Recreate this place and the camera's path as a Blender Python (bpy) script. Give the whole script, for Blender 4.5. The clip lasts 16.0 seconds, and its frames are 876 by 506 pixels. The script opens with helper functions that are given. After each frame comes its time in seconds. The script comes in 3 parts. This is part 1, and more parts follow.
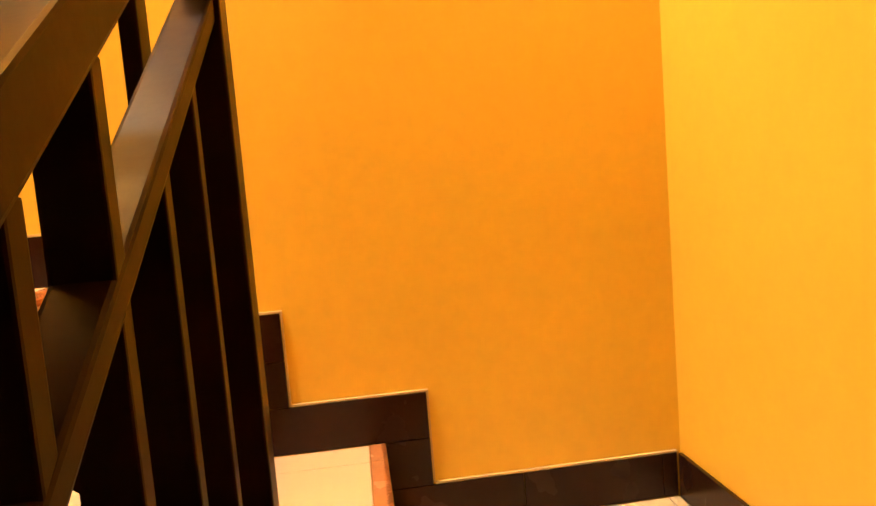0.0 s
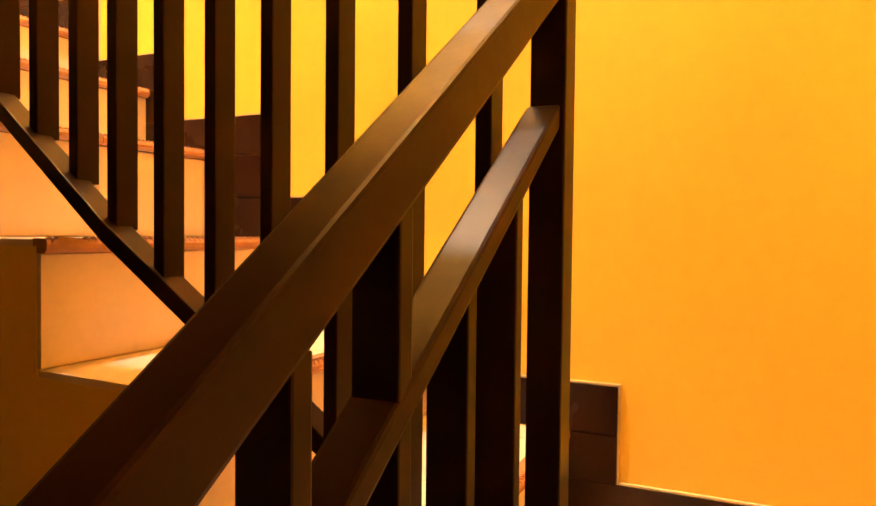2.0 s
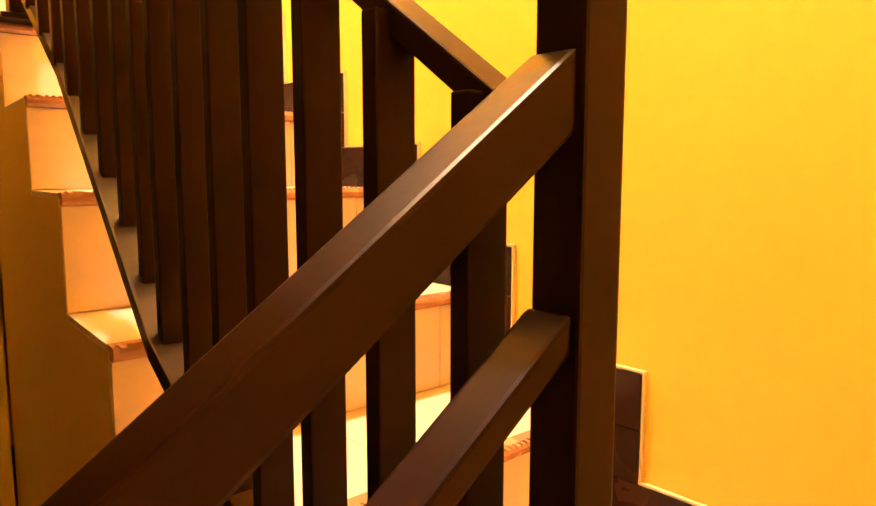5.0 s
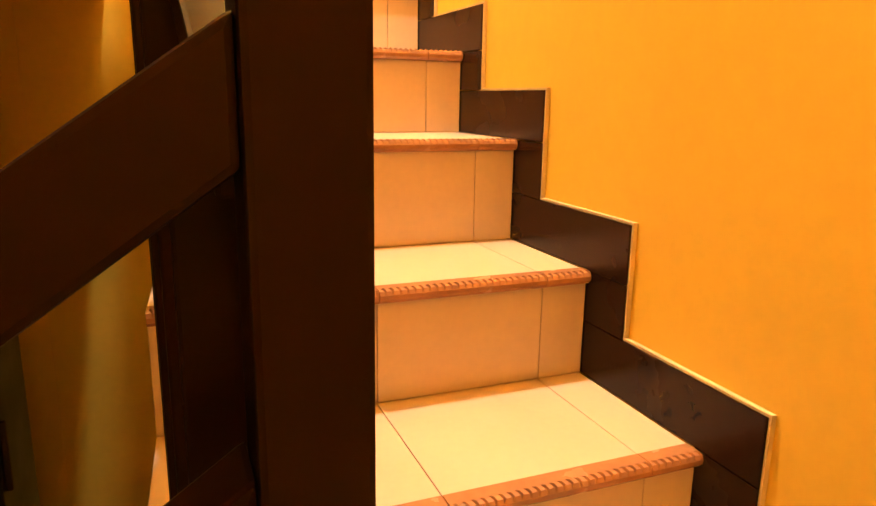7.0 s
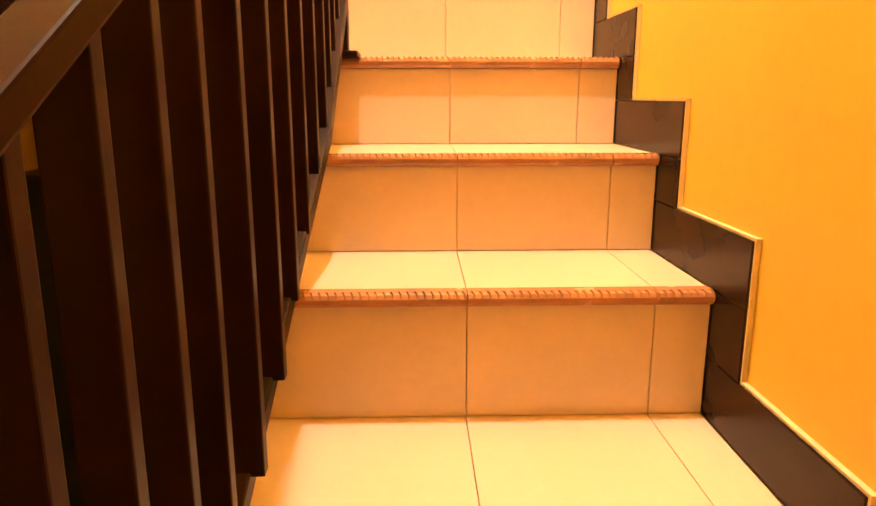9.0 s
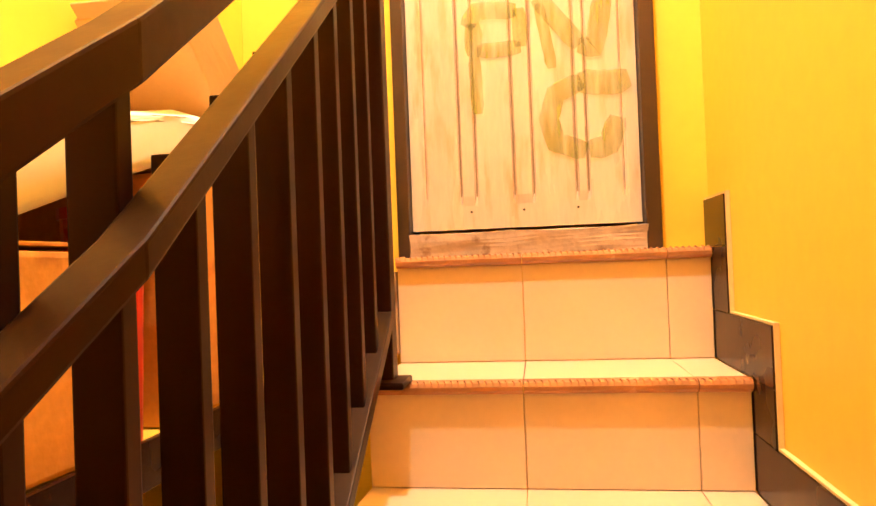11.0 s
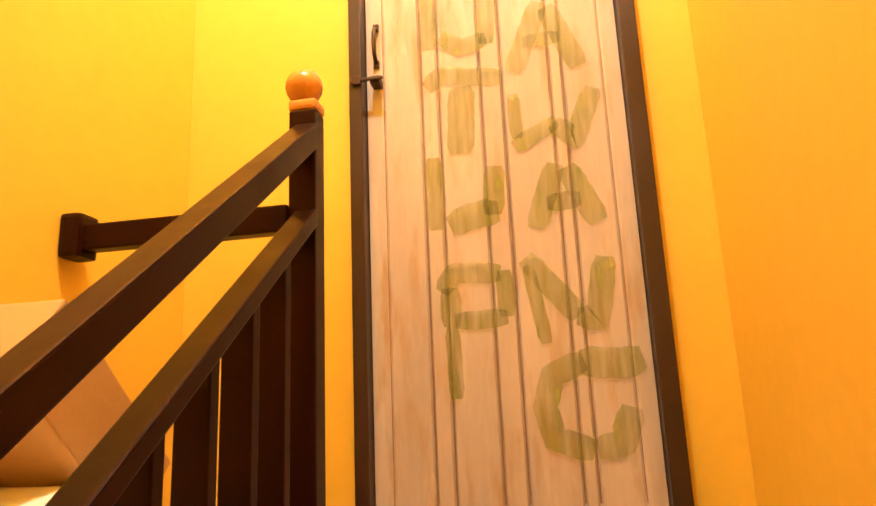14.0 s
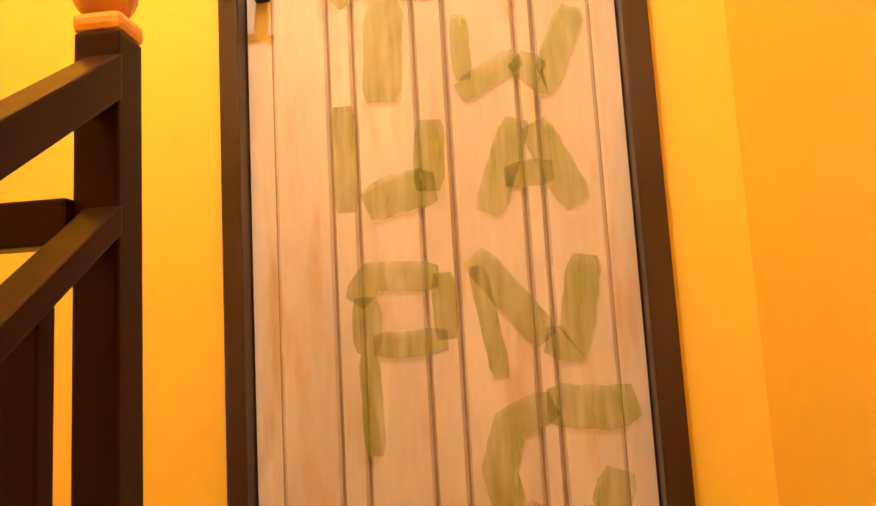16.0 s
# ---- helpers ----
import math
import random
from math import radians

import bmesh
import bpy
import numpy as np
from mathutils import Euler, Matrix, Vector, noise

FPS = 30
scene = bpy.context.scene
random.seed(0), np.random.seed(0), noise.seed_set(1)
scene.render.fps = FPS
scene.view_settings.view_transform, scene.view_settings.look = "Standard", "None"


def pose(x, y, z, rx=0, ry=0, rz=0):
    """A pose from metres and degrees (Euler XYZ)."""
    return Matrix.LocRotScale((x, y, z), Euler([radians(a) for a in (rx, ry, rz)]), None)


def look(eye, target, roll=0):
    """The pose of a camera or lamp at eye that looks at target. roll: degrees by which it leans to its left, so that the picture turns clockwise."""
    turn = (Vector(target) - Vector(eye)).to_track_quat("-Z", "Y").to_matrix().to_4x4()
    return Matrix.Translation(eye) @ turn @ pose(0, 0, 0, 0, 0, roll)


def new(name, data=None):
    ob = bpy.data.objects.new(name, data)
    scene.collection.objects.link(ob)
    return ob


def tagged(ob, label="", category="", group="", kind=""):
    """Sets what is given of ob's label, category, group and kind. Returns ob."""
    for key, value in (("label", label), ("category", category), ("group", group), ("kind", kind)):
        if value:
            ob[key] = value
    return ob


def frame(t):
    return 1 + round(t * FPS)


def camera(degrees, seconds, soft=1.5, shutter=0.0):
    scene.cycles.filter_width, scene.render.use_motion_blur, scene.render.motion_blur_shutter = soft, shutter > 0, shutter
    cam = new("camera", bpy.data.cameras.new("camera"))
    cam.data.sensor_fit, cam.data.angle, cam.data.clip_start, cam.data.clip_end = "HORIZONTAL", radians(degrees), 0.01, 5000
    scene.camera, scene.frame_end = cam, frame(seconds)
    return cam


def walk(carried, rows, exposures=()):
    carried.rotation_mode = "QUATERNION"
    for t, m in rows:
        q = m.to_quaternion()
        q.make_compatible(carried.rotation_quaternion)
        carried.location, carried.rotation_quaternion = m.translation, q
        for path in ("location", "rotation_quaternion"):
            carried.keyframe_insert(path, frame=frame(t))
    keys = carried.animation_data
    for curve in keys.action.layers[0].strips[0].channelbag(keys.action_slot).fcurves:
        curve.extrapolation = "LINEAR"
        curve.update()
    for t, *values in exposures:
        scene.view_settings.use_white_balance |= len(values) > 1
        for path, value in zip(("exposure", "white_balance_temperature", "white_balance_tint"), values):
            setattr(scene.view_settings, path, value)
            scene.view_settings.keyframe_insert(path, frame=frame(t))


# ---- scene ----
cam = camera(65.4, 16.0)
PATH = [
    (0, (-1.338, -1.879, -0.832), (0.639, -2.116, -1.03), -4.6),
    (0.5, (-1.342, -1.909, -0.836), (0.657, -1.852, -0.899), -3.0),
    (1, (-1.353, -1.9, -0.811), (0.624, -1.607, -0.88), -2.7),
    (1.5, (-1.328, -1.918, -0.798), (0.573, -1.3, -0.875), -0.9),
    (2, (-1.324, -1.943, -0.766), (0.495, -1.113, -0.822), 0.6),
    (2.5, (-1.311, -1.95, -0.737), (0.399, -0.913, -0.727), 1.0),
    (3, (-1.259, -1.955, -0.737), (0.36, -0.783, -0.667), 1.1),
    (3.5, (-1.155, -1.979, -0.707), (0.367, -0.682, -0.647), 1.1),
    (4, (-1.072, -2.001, -0.633), (0.373, -0.62, -0.68), 0.9),
    (4.5, (-1.019, -2.007, -0.563), (0.418, -0.63, -0.759), -0.2),
    (5, (-0.965, -2.01, -0.548), (0.364, -0.533, -0.778), 0.0),
    (7.3, (-0.592, -1.972, -0.476), (0.008, -0.121, -0.938), -0.5),
    (7.5, (-0.549, -1.952, -0.438), (-0.038, -0.073, -0.891), -1.6),
    (8, (-0.511, -1.903, -0.344), (-0.122, 0.003, -0.808), -1.4),
    (8.2, (-0.507, -1.881, -0.327), (-0.172, 0.034, -0.798), -1.2),
    (10.3, (-0.34, -1.459, -0.203), (-0.702, 0.501, -0.367), -1.2),
    (10.5, (-0.337, -1.424, -0.157), (-0.724, 0.536, -0.239), -1.8),
    (11, (-0.344, -1.381, -0.012), (-0.635, 0.598, 0.018), -2.2),
    (11.5, (-0.34, -1.331, 0.009), (-0.691, 0.638, -0.048), -2.1),
    (12, (-0.316, -1.225, 0.077), (-0.559, 0.753, 0.246), -1.4),
    (12.5, (-0.312, -1.225, 0.128), (-0.518, 0.727, 0.51), -0.6),
    (13, (-0.296, -1.19, 0.146), (-0.499, 0.732, 0.662), -0.2),
    (13.5, (-0.279, -1.151, 0.237), (-0.543, 0.764, 0.748), -1.6),
    (14, (-0.265, -1.117, 0.287), (-0.616, 0.801, 0.735), -2.5),
    (14.5, (-0.287, -1.01, 0.303), (-0.571, 0.935, 0.675), -2.9),
    (15, (-0.297, -0.924, 0.378), (-0.491, 1.047, 0.657), -3.2),
    (15.5, (-0.281, -0.874, 0.434), (-0.445, 1.103, 0.682), -4.3),
    (16, (-0.279, -0.768, 0.448), (-0.492, 1.207, 0.684), -3.2),
]
EXPOSURES = [(0, 1.15), (0.5, 1.2), (1.5, 1.4), (3.5, 1.75), (4.5, 1.8), (5.0, 1.75), (7.4, 0.8), (8.2, 0.8), (10.4, 0.7), (11.0, 0.6), (11.6, 0.42), (12.0, 0.32), (12.5, 0.05), (13.5, -0.48), (16.0, -0.60)]
walk(cam, [(t, look(e, g, r)) for t, e, g, r in PATH], EXPOSURES)

# ---- light ----
world = bpy.data.worlds.new("world")
scene.world = world
world.use_nodes = True
world.node_tree.nodes["Background"].inputs[0].default_value = (1.0, 0.85, 0.6, 1)
world.node_tree.nodes["Background"].inputs[1].default_value = 0.02


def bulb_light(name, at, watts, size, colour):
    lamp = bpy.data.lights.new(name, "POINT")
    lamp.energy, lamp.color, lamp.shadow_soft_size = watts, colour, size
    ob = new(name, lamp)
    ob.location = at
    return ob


# Lamp out of view; placed by how treads, risers and door are lit.
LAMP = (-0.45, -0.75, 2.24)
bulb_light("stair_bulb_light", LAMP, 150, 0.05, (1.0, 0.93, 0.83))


# ---- materials ----
def mat(name, colour, rough=0.6, metal=0.0, var=0.12, scale=6.0, fine=60.0, bump=0.15, stain=None, stain_at=0.62, spec=0.5, stretch=None):
    m = bpy.data.materials.new(name)
    m.use_nodes = True
    nt = m.node_tree
    b = nt.nodes["Principled BSDF"]
    tc = nt.nodes.new("ShaderNodeTexCoord")
    space = tc.outputs["Object"]
    if stretch:
        mp = nt.nodes.new("ShaderNodeMapping")
        mp.inputs["Scale"].default_value = stretch
        nt.links.new(space, mp.inputs["Vector"])
        space = mp.outputs[0]
    n1 = nt.nodes.new("ShaderNodeTexNoise")
    n1.inputs["Scale"].default_value, n1.inputs["Detail"].default_value = scale, 4
    n2 = nt.nodes.new("ShaderNodeTexNoise")
    n2.inputs["Scale"].default_value, n2.inputs["Detail"].default_value = fine, 3
    nt.links.new(space, n1.inputs["Vector"])
    nt.links.new(space, n2.inputs["Vector"])
    add = nt.nodes.new("ShaderNodeMath")
    add.operation = "MULTIPLY_ADD"
    add.inputs[1].default_value = 0.4
    nt.links.new(n2.outputs["Fac"], add.inputs[0])
    nt.links.new(n1.outputs["Fac"], add.inputs[2])
    ramp = nt.nodes.new("ShaderNodeMapRange")
    ramp.inputs[1].default_value, ramp.inputs[2].default_value = 0.4, 1.0
    ramp.inputs[3].default_value, ramp.inputs[4].default_value = 1 - var, 1 + var
    nt.links.new(add.outputs[0], ramp.inputs[0])
    mul = nt.nodes.new("ShaderNodeVectorMath")
    mul.operation = "SCALE"
    mul.inputs[0].default_value = colour
    nt.links.new(ramp.outputs[0], mul.inputs["Scale"])
    out = mul.outputs[0]
    if stain:
        n3 = nt.nodes.new("ShaderNodeTexNoise")
        n3.inputs["Scale"].default_value, n3.inputs["Detail"].default_value = scale * 2.3, 6
        nt.links.new(space, n3.inputs["Vector"])
        r3 = nt.nodes.new("ShaderNodeMapRange")
        r3.inputs[1].default_value, r3.inputs[2].default_value = stain_at, stain_at + 0.15
        nt.links.new(n3.outputs["Fac"], r3.inputs[0])
        mix = nt.nodes.new("ShaderNodeMix")
        mix.data_type = "RGBA"
        nt.links.new(r3.outputs[0], mix.inputs["Factor"])
        nt.links.new(out, mix.inputs["A"])
        mix.inputs["B"].default_value = (*stain, 1)
        out = mix.outputs["Result"]
    nt.links.new(out, b.inputs["Base Color"])
    rr = nt.nodes.new("ShaderNodeMapRange")
    rr.inputs[1].default_value, rr.inputs[2].default_value = 0.3, 0.7
    rr.inputs[3].default_value, rr.inputs[4].default_value = max(0.02, rough - 0.08), min(1, rough + 0.08)
    nt.links.new(n1.outputs["Fac"], rr.inputs[0])
    nt.links.new(rr.outputs[0], b.inputs["Roughness"])
    b.inputs["Metallic"].default_value = metal
    b.inputs["Specular IOR Level"].default_value = spec
    if bump:
        bp = nt.nodes.new("ShaderNodeBump")
        bp.inputs["Strength"].default_value, bp.inputs["Distance"].default_value = bump, 0.004
        nt.links.new(add.outputs[0], bp.inputs["Height"])
        nt.links.new(bp.outputs[0], b.inputs["Normal"])
    return m


M_WALL = mat("yellow_wall_paint", (0.80, 0.52, 0.062), 0.5, var=0.085, scale=1.7, fine=35, bump=0.12)
# Ceiling is out of view; its yellow is chosen to warm the bounced light.
M_CEIL = mat("unseen_ceiling_yellow", (0.72, 0.50, 0.14), 0.8)
M_TILE = mat("cream_stair_tile", (0.66, 0.48, 0.355), 0.36, var=0.07, scale=5, fine=80, bump=0.04)
M_NOSE = mat("terracotta_nosing_tile", (0.40, 0.175, 0.08), 0.22, var=0.2, scale=12, fine=90)
M_GROUT = mat("stair_grout", (0.34, 0.24, 0.14), 0.9)
M_SKIRT = mat("dark_brown_skirting_tile", (0.022, 0.007, 0.004), 0.24, var=0.2, scale=7, fine=60, bump=0.02, spec=0.2)
M_JOINT = mat("pale_lit_edge_mortar", (0.62, 0.46, 0.24), 0.85, var=0.2)
M_RAIL = mat("dark_brown_rail_paint", (0.015, 0.0040, 0.0028), 0.36, var=0.25, scale=9, fine=70, bump=0.10, spec=0.14)
M_RAIL.node_tree.nodes["Principled BSDF"].inputs["Specular Tint"].default_value = (1.0, 0.72, 0.55, 1)
M_FRAME = mat("dark_brown_door_frame_paint", (0.030, 0.012, 0.008), 0.4, var=0.25, scale=10, fine=70)
M_DOOR = mat("worn_cream_door_panel", (0.53, 0.455, 0.42), 0.24, var=0.17, scale=4, fine=40, bump=0.05, stain=(0.46, 0.34, 0.24), stain_at=0.54, stretch=(3.0, 1, 0.6))
# Darker brown for the groove faces of the door sheet.
M_GROOVE = mat("brown_door_groove", (0.25, 0.155, 0.09), 0.7)
M_STEEL = mat("tarnished_steel_bolt", (0.05, 0.025, 0.015), 0.5, metal=0.4, var=0.3)
M_CEMENT = mat("stained_cement_threshold", (0.38, 0.265, 0.20), 0.85, var=0.3, scale=14, fine=90, bump=0.5, stain=(0.18, 0.09, 0.05), stain_at=0.56)
M_WOOD = mat("varnished_orange_wood", (0.58, 0.26, 0.05), 0.25, var=0.25, scale=20, fine=120, bump=0.03)
M_CARD = mat("brown_cardboard", (0.52, 0.30, 0.12), 0.75, var=0.08, scale=8, fine=120)
M_CARTON = mat("orange_brown_cardboard", (0.60, 0.27, 0.05), 0.7, var=0.28, scale=6, fine=90, bump=0.7, stain=(0.30, 0.11, 0.02), stain_at=0.60)
M_FOAM = mat("white_foam", (0.85, 0.82, 0.76), 0.7, var=0.05)
M_BLACK = mat("black_cabinet_lacquer", (0.012, 0.012, 0.016), 0.35)
M_RED = mat("red_plastic", (0.5, 0.03, 0.02), 0.35)
M_PLASTIC = mat("white_socket_plastic", (0.8, 0.78, 0.72), 0.4, var=0.03)
M_FLOOR = mat("cream_floor_tile", (0.68, 0.55, 0.40), 0.3, var=0.1)
# Unseen hall floor, made dark to cut light bounced onto the stair flank.
M_HALL = mat("dark_unseen_floor", (0.11, 0.05, 0.03), 0.5, var=0.2)
M_CABLE = mat("dark_cable_rubber", (0.02, 0.015, 0.012), 0.5)


def faded_paint():
    """Thin olive brush paint, worn through in streaks that follow the brush."""
    m = mat("faded_olive_brush_paint", (0.33, 0.34, 0.05), 0.45, var=0.25, scale=14, fine=60, bump=0.05)
    nt = m.node_tree
    tc = nt.nodes.new("ShaderNodeTexCoord")
    mp = nt.nodes.new("ShaderNodeMapping")
    mp.inputs["Scale"].default_value = (70, 70, 9)
    n = nt.nodes.new("ShaderNodeTexNoise")
    n.inputs["Scale"].default_value, n.inputs["Detail"].default_value = 1.0, 5
    r = nt.nodes.new("ShaderNodeMapRange")
    r.inputs[1].default_value, r.inputs[2].default_value = 0.30, 0.70
    r.inputs[3].default_value, r.inputs[4].default_value = 0.62, 0.20
    nt.links.new(tc.outputs["Object"], mp.inputs["Vector"])
    nt.links.new(mp.outputs[0], n.inputs["Vector"])
    nt.links.new(n.outputs["Fac"], r.inputs[0])
    nt.links.new(r.outputs[0], nt.nodes["Principled BSDF"].inputs["Alpha"])
    return m


M_PAINT = faded_paint()


# ---- mesh helpers ----
def box(bm, x0, x1, y0, y1, z0, z1, bevel=0.0):
    vs = [bm.verts.new((x, y, z)) for z in (z0, z1) for x, y in ((x0, y0), (x1, y0), (x1, y1), (x0, y1))]
    fs = [bm.faces.new([vs[i] for i in q]) for q in ((3, 2, 1, 0), (4, 5, 6, 7), (0, 1, 5, 4), (1, 2, 6, 5), (2, 3, 7, 6), (3, 0, 4, 7))]
    if bevel:
        edges = list({e for f in fs for e in f.edges})
        bmesh.ops.bevel(bm, geom=edges, offset=bevel, segments=2, profile=0.6, affect="EDGES")
    return bm


def slab(x0, x1, y0, y1, z0, z1, bevel=0.0):
    return box(bmesh.new(), x0, x1, y0, y1, z0, z1, bevel)


def part(name, bm, material, parent=None, label=""):
    me = bpy.data.meshes.new(name)
    bmesh.ops.recalc_face_normals(bm, faces=bm.faces)
    bm.to_mesh(me)
    bm.free()
    me.materials.append(material)
    ob = new(name, me)
    if parent:
        ob.parent = parent
    if label:
        ob["label"] = label
    return ob


def thing(name, label, category, at=(0, 0, 0), kind="", group=""):
    ob = new(name)
    ob.location = at
    return tagged(ob, label, category, group, kind)


def prism(outline, x0, x1):
    """A solid from an outline in (y, z), from x0 to x1."""
    bm = bmesh.new()
    a = [bm.verts.new((x0, y, z)) for y, z in outline]
    b = [bm.verts.new((x1, y, z)) for y, z in outline]
    bm.faces.new(a)
    bm.faces.new(list(reversed(b)))
    n = len(a)
    for i in range(n):
        bm.faces.new((a[i], b[i], b[(i + 1) % n], a[(i + 1) % n]))
    bmesh.ops.triangulate(bm, faces=[f for f in bm.faces if len(f.verts) > 4])
    return bm


# ---- the plan ----
NOSE_Y = [0.0, -0.227, -0.514, -0.788, -1.062, -1.345, -1.630, -1.900]
NOSE_Z = [0.0, -0.217, -0.400, -0.579, -0.779, -0.962, -1.148, -1.336]
LAND_Z = -1.53
LOW_Z = -2.09
WALL_S = -2.525
# Unseen west hall wall, set far back to weaken bounced light.
WALL_W = -5.60
WALL_N = 2.40
LOFT_W = -0.98
LOFT_Z = -0.195
CEIL_Z = 2.52
DOOR_Y = 0.077
STAIR_L = -0.660
JOINT_A, JOINT_B = -0.378, -0.096
LAND_X = -0.70


def structure(name, bm, material, label, category):
    return tagged(part(name, bm, material), label, category, kind="structure")


structure("wall_east", slab(0, 0.12, WALL_S - 0.12, WALL_N, LOW_Z, CEIL_Z), M_WALL, "yellow painted plaster wall beside the stairs", "wall")
structure("wall_south", slab(WALL_W, 0, WALL_S - 0.12, WALL_S, LOW_Z, CEIL_Z), M_WALL, "yellow painted plaster wall behind the landing", "wall")
structure("wall_west", slab(WALL_W - 0.12, WALL_W, WALL_S - 0.12, WALL_N + 0.12, LOW_Z, CEIL_Z), M_WALL, "yellow painted plaster wall across the hall", "wall")
structure("wall_hall_north", slab(WALL_W, 0, WALL_N, WALL_N + 0.12, LOW_Z, CEIL_Z), M_WALL, "yellow painted plaster wall at the end of the hall", "wall")
north = slab(LOFT_W + 0.0005, -0.6405, 0.062, 0.18, LOW_Z, CEIL_Z)
box(north, -0.094, 0.0, 0.062, 0.18, -0.6, CEIL_Z)
box(north, -0.6405, -0.094, 0.062, 0.18, 2.02, CEIL_Z)
box(north, -0.6405, -0.094, 0.062, 0.18, -0.6, -0.012)
structure("wall_north", north, M_WALL, "yellow painted plaster wall around the door", "wall")
structure("wall_loft", slab(LOFT_W - 0.12, LOFT_W, -1.62, 0.18, LOFT_Z, CEIL_Z), M_WALL, "yellow painted plaster wall above the ledge", "wall")
structure("ceiling", slab(WALL_W - 0.12, 0.12, WALL_S - 0.12, WALL_N + 0.12, CEIL_Z, CEIL_Z + 0.1), M_CEIL, "unseen plain ceiling over the stairwell", "ceiling")
structure("floor", slab(WALL_W - 0.12, 0.12, WALL_S - 0.12, WALL_N + 0.12, LOW_Z - 0.1, LOW_Z), M_HALL, "unseen dark hall floor below the stairs", "floor")
# Storage ledge; its unseen westward extension blocks lamp light from the hall.
structure("ledge_slab", slab(WALL_W, -0.777, -1.62, 0.0615, LOFT_Z - 0.05, LOFT_Z), M_WALL, "yellow painted concrete storage ledge, extended unseen to shade the hall", "floor")
# Dark brown band along the front edge of the ledge.
structure("band_ledge", slab(-0.7765, -0.769, -1.62, 0.055, LOFT_Z - 0.050, LOFT_Z + 0.003), M_SKIRT, "dark brown band along the ledge edge", "trim")
structure("wall_hall_inner", slab(WALL_W, LOFT_W, 0.062, 0.18, LOW_Z, LOFT_Z - 0.051), M_WALL, "yellow painted plaster wall under the ledge", "wall")
landing = tagged(part("landing", slab(LAND_X, 0, WALL_S, NOSE_Y[7] + 0.02, LOW_Z, LAND_Z - 0.008), M_GROUT), "cream tiled stair landing", "floor", kind="structure")


# ---- upper flight ----
def stair_outline():
    pts = [(0.062, NOSE_Z[0] - 0.010), (NOSE_Y[0] + 0.022, NOSE_Z[0] - 0.010)]
    for k in range(1, 8):
        pts += [(NOSE_Y[k - 1] + 0.022, NOSE_Z[k] - 0.010), (NOSE_Y[k] + 0.022, NOSE_Z[k] - 0.010)]
    return pts + [(NOSE_Y[7] + 0.022, LOW_Z + 0.001), (0.062, LOW_Z + 0.001)]


def flank_x(y):
    """The open side of the flight runs slightly out of square with the wall."""
    return -0.637 + 0.054 * y


def tapered(bm, at_y=0.0):
    for v in bm.verts:
        if v.co.x < STAIR_L + 0.02:
            v.co.x += flank_x(v.co.y + at_y) - STAIR_L
    return bm


flight = tagged(part("stairs_upper", tapered(prism(stair_outline(), STAIR_L, -0.001)), M_WALL), "yellow plastered stair flight with cream tiled steps", "stairs", kind="structure")


def stair_low_outline():
    pts = []
    for k in range(3):
        pts += [(LAND_X - 0.27 * k, LAND_Z - 0.01 - 0.186 * k), (LAND_X - 0.27 * k, LAND_Z - 0.01 - 0.186 * (k + 1))]
    return pts[1:-1] + [(LAND_X - 0.54, LOW_Z + 0.001), (LAND_X - 0.001, LOW_Z + 0.001)]


def prism_y(outline, y0, y1):
    """A solid from an outline in (x, z), from y0 to y1."""
    bm = prism(outline, y0, y1)
    bmesh.ops.transform(bm, matrix=Matrix(((0, 1, 0, 0), (1, 0, 0, 0), (0, 0, 1, 0), (0, 0, 0, 1))), verts=bm.verts)
    return bm


structure("stairs_lower", prism_y(stair_low_outline(), WALL_S, -1.79), M_TILE, "short cream tiled flight up to the landing", "stairs")


# ---- balustrades ----
def leaning_bar(a, b, wide, tall, across, bevel=0.0035):
    """A bar between the mid-top points a and b, plumb at both ends; across is the level direction of its width."""
    bm = bmesh.new()
    a, b, w = Vector(a), Vector(b), Vector(across) * wide / 2
    d = Vector((0, 0, tall))
    ends = [[bm.verts.new(p) for p in (e - w - d, e + w - d, e + w, e - w)] for e in (a, b)]
    bm.faces.new(ends[0])
    bm.faces.new(list(reversed(ends[1])))
    for i in range(4):
        bm.faces.new((ends[0][i], ends[1][i], ends[1][(i + 1) % 4], ends[0][(i + 1) % 4]))
    bmesh.ops.bevel(bm, geom=list(bm.edges), offset=bevel, segments=2, profile=0.6, affect="EDGES")
    return bm


def upright(x, y, z0, z1, wx, wy, bevel=0.002):
    return slab(x - wx / 2, x + wx / 2, y - wy / 2, y + wy / 2, z0, z1, bevel)


Y_TOP, Y_BOT = -0.236, -1.7505
X_TOP, X_BOT = -0.613, -0.614


def rail_x(y):
    """The two upper rails bow out from the newel at the foot and stand proud of the posts higher up."""
    if y > -1.02:
        return -0.583 - 0.0306 * (y + 1.0)
    if y > -1.45:
        return -0.5824 + 0.150 * (y + 1.02)
    return -0.647 - 0.079 * (y + 1.45)


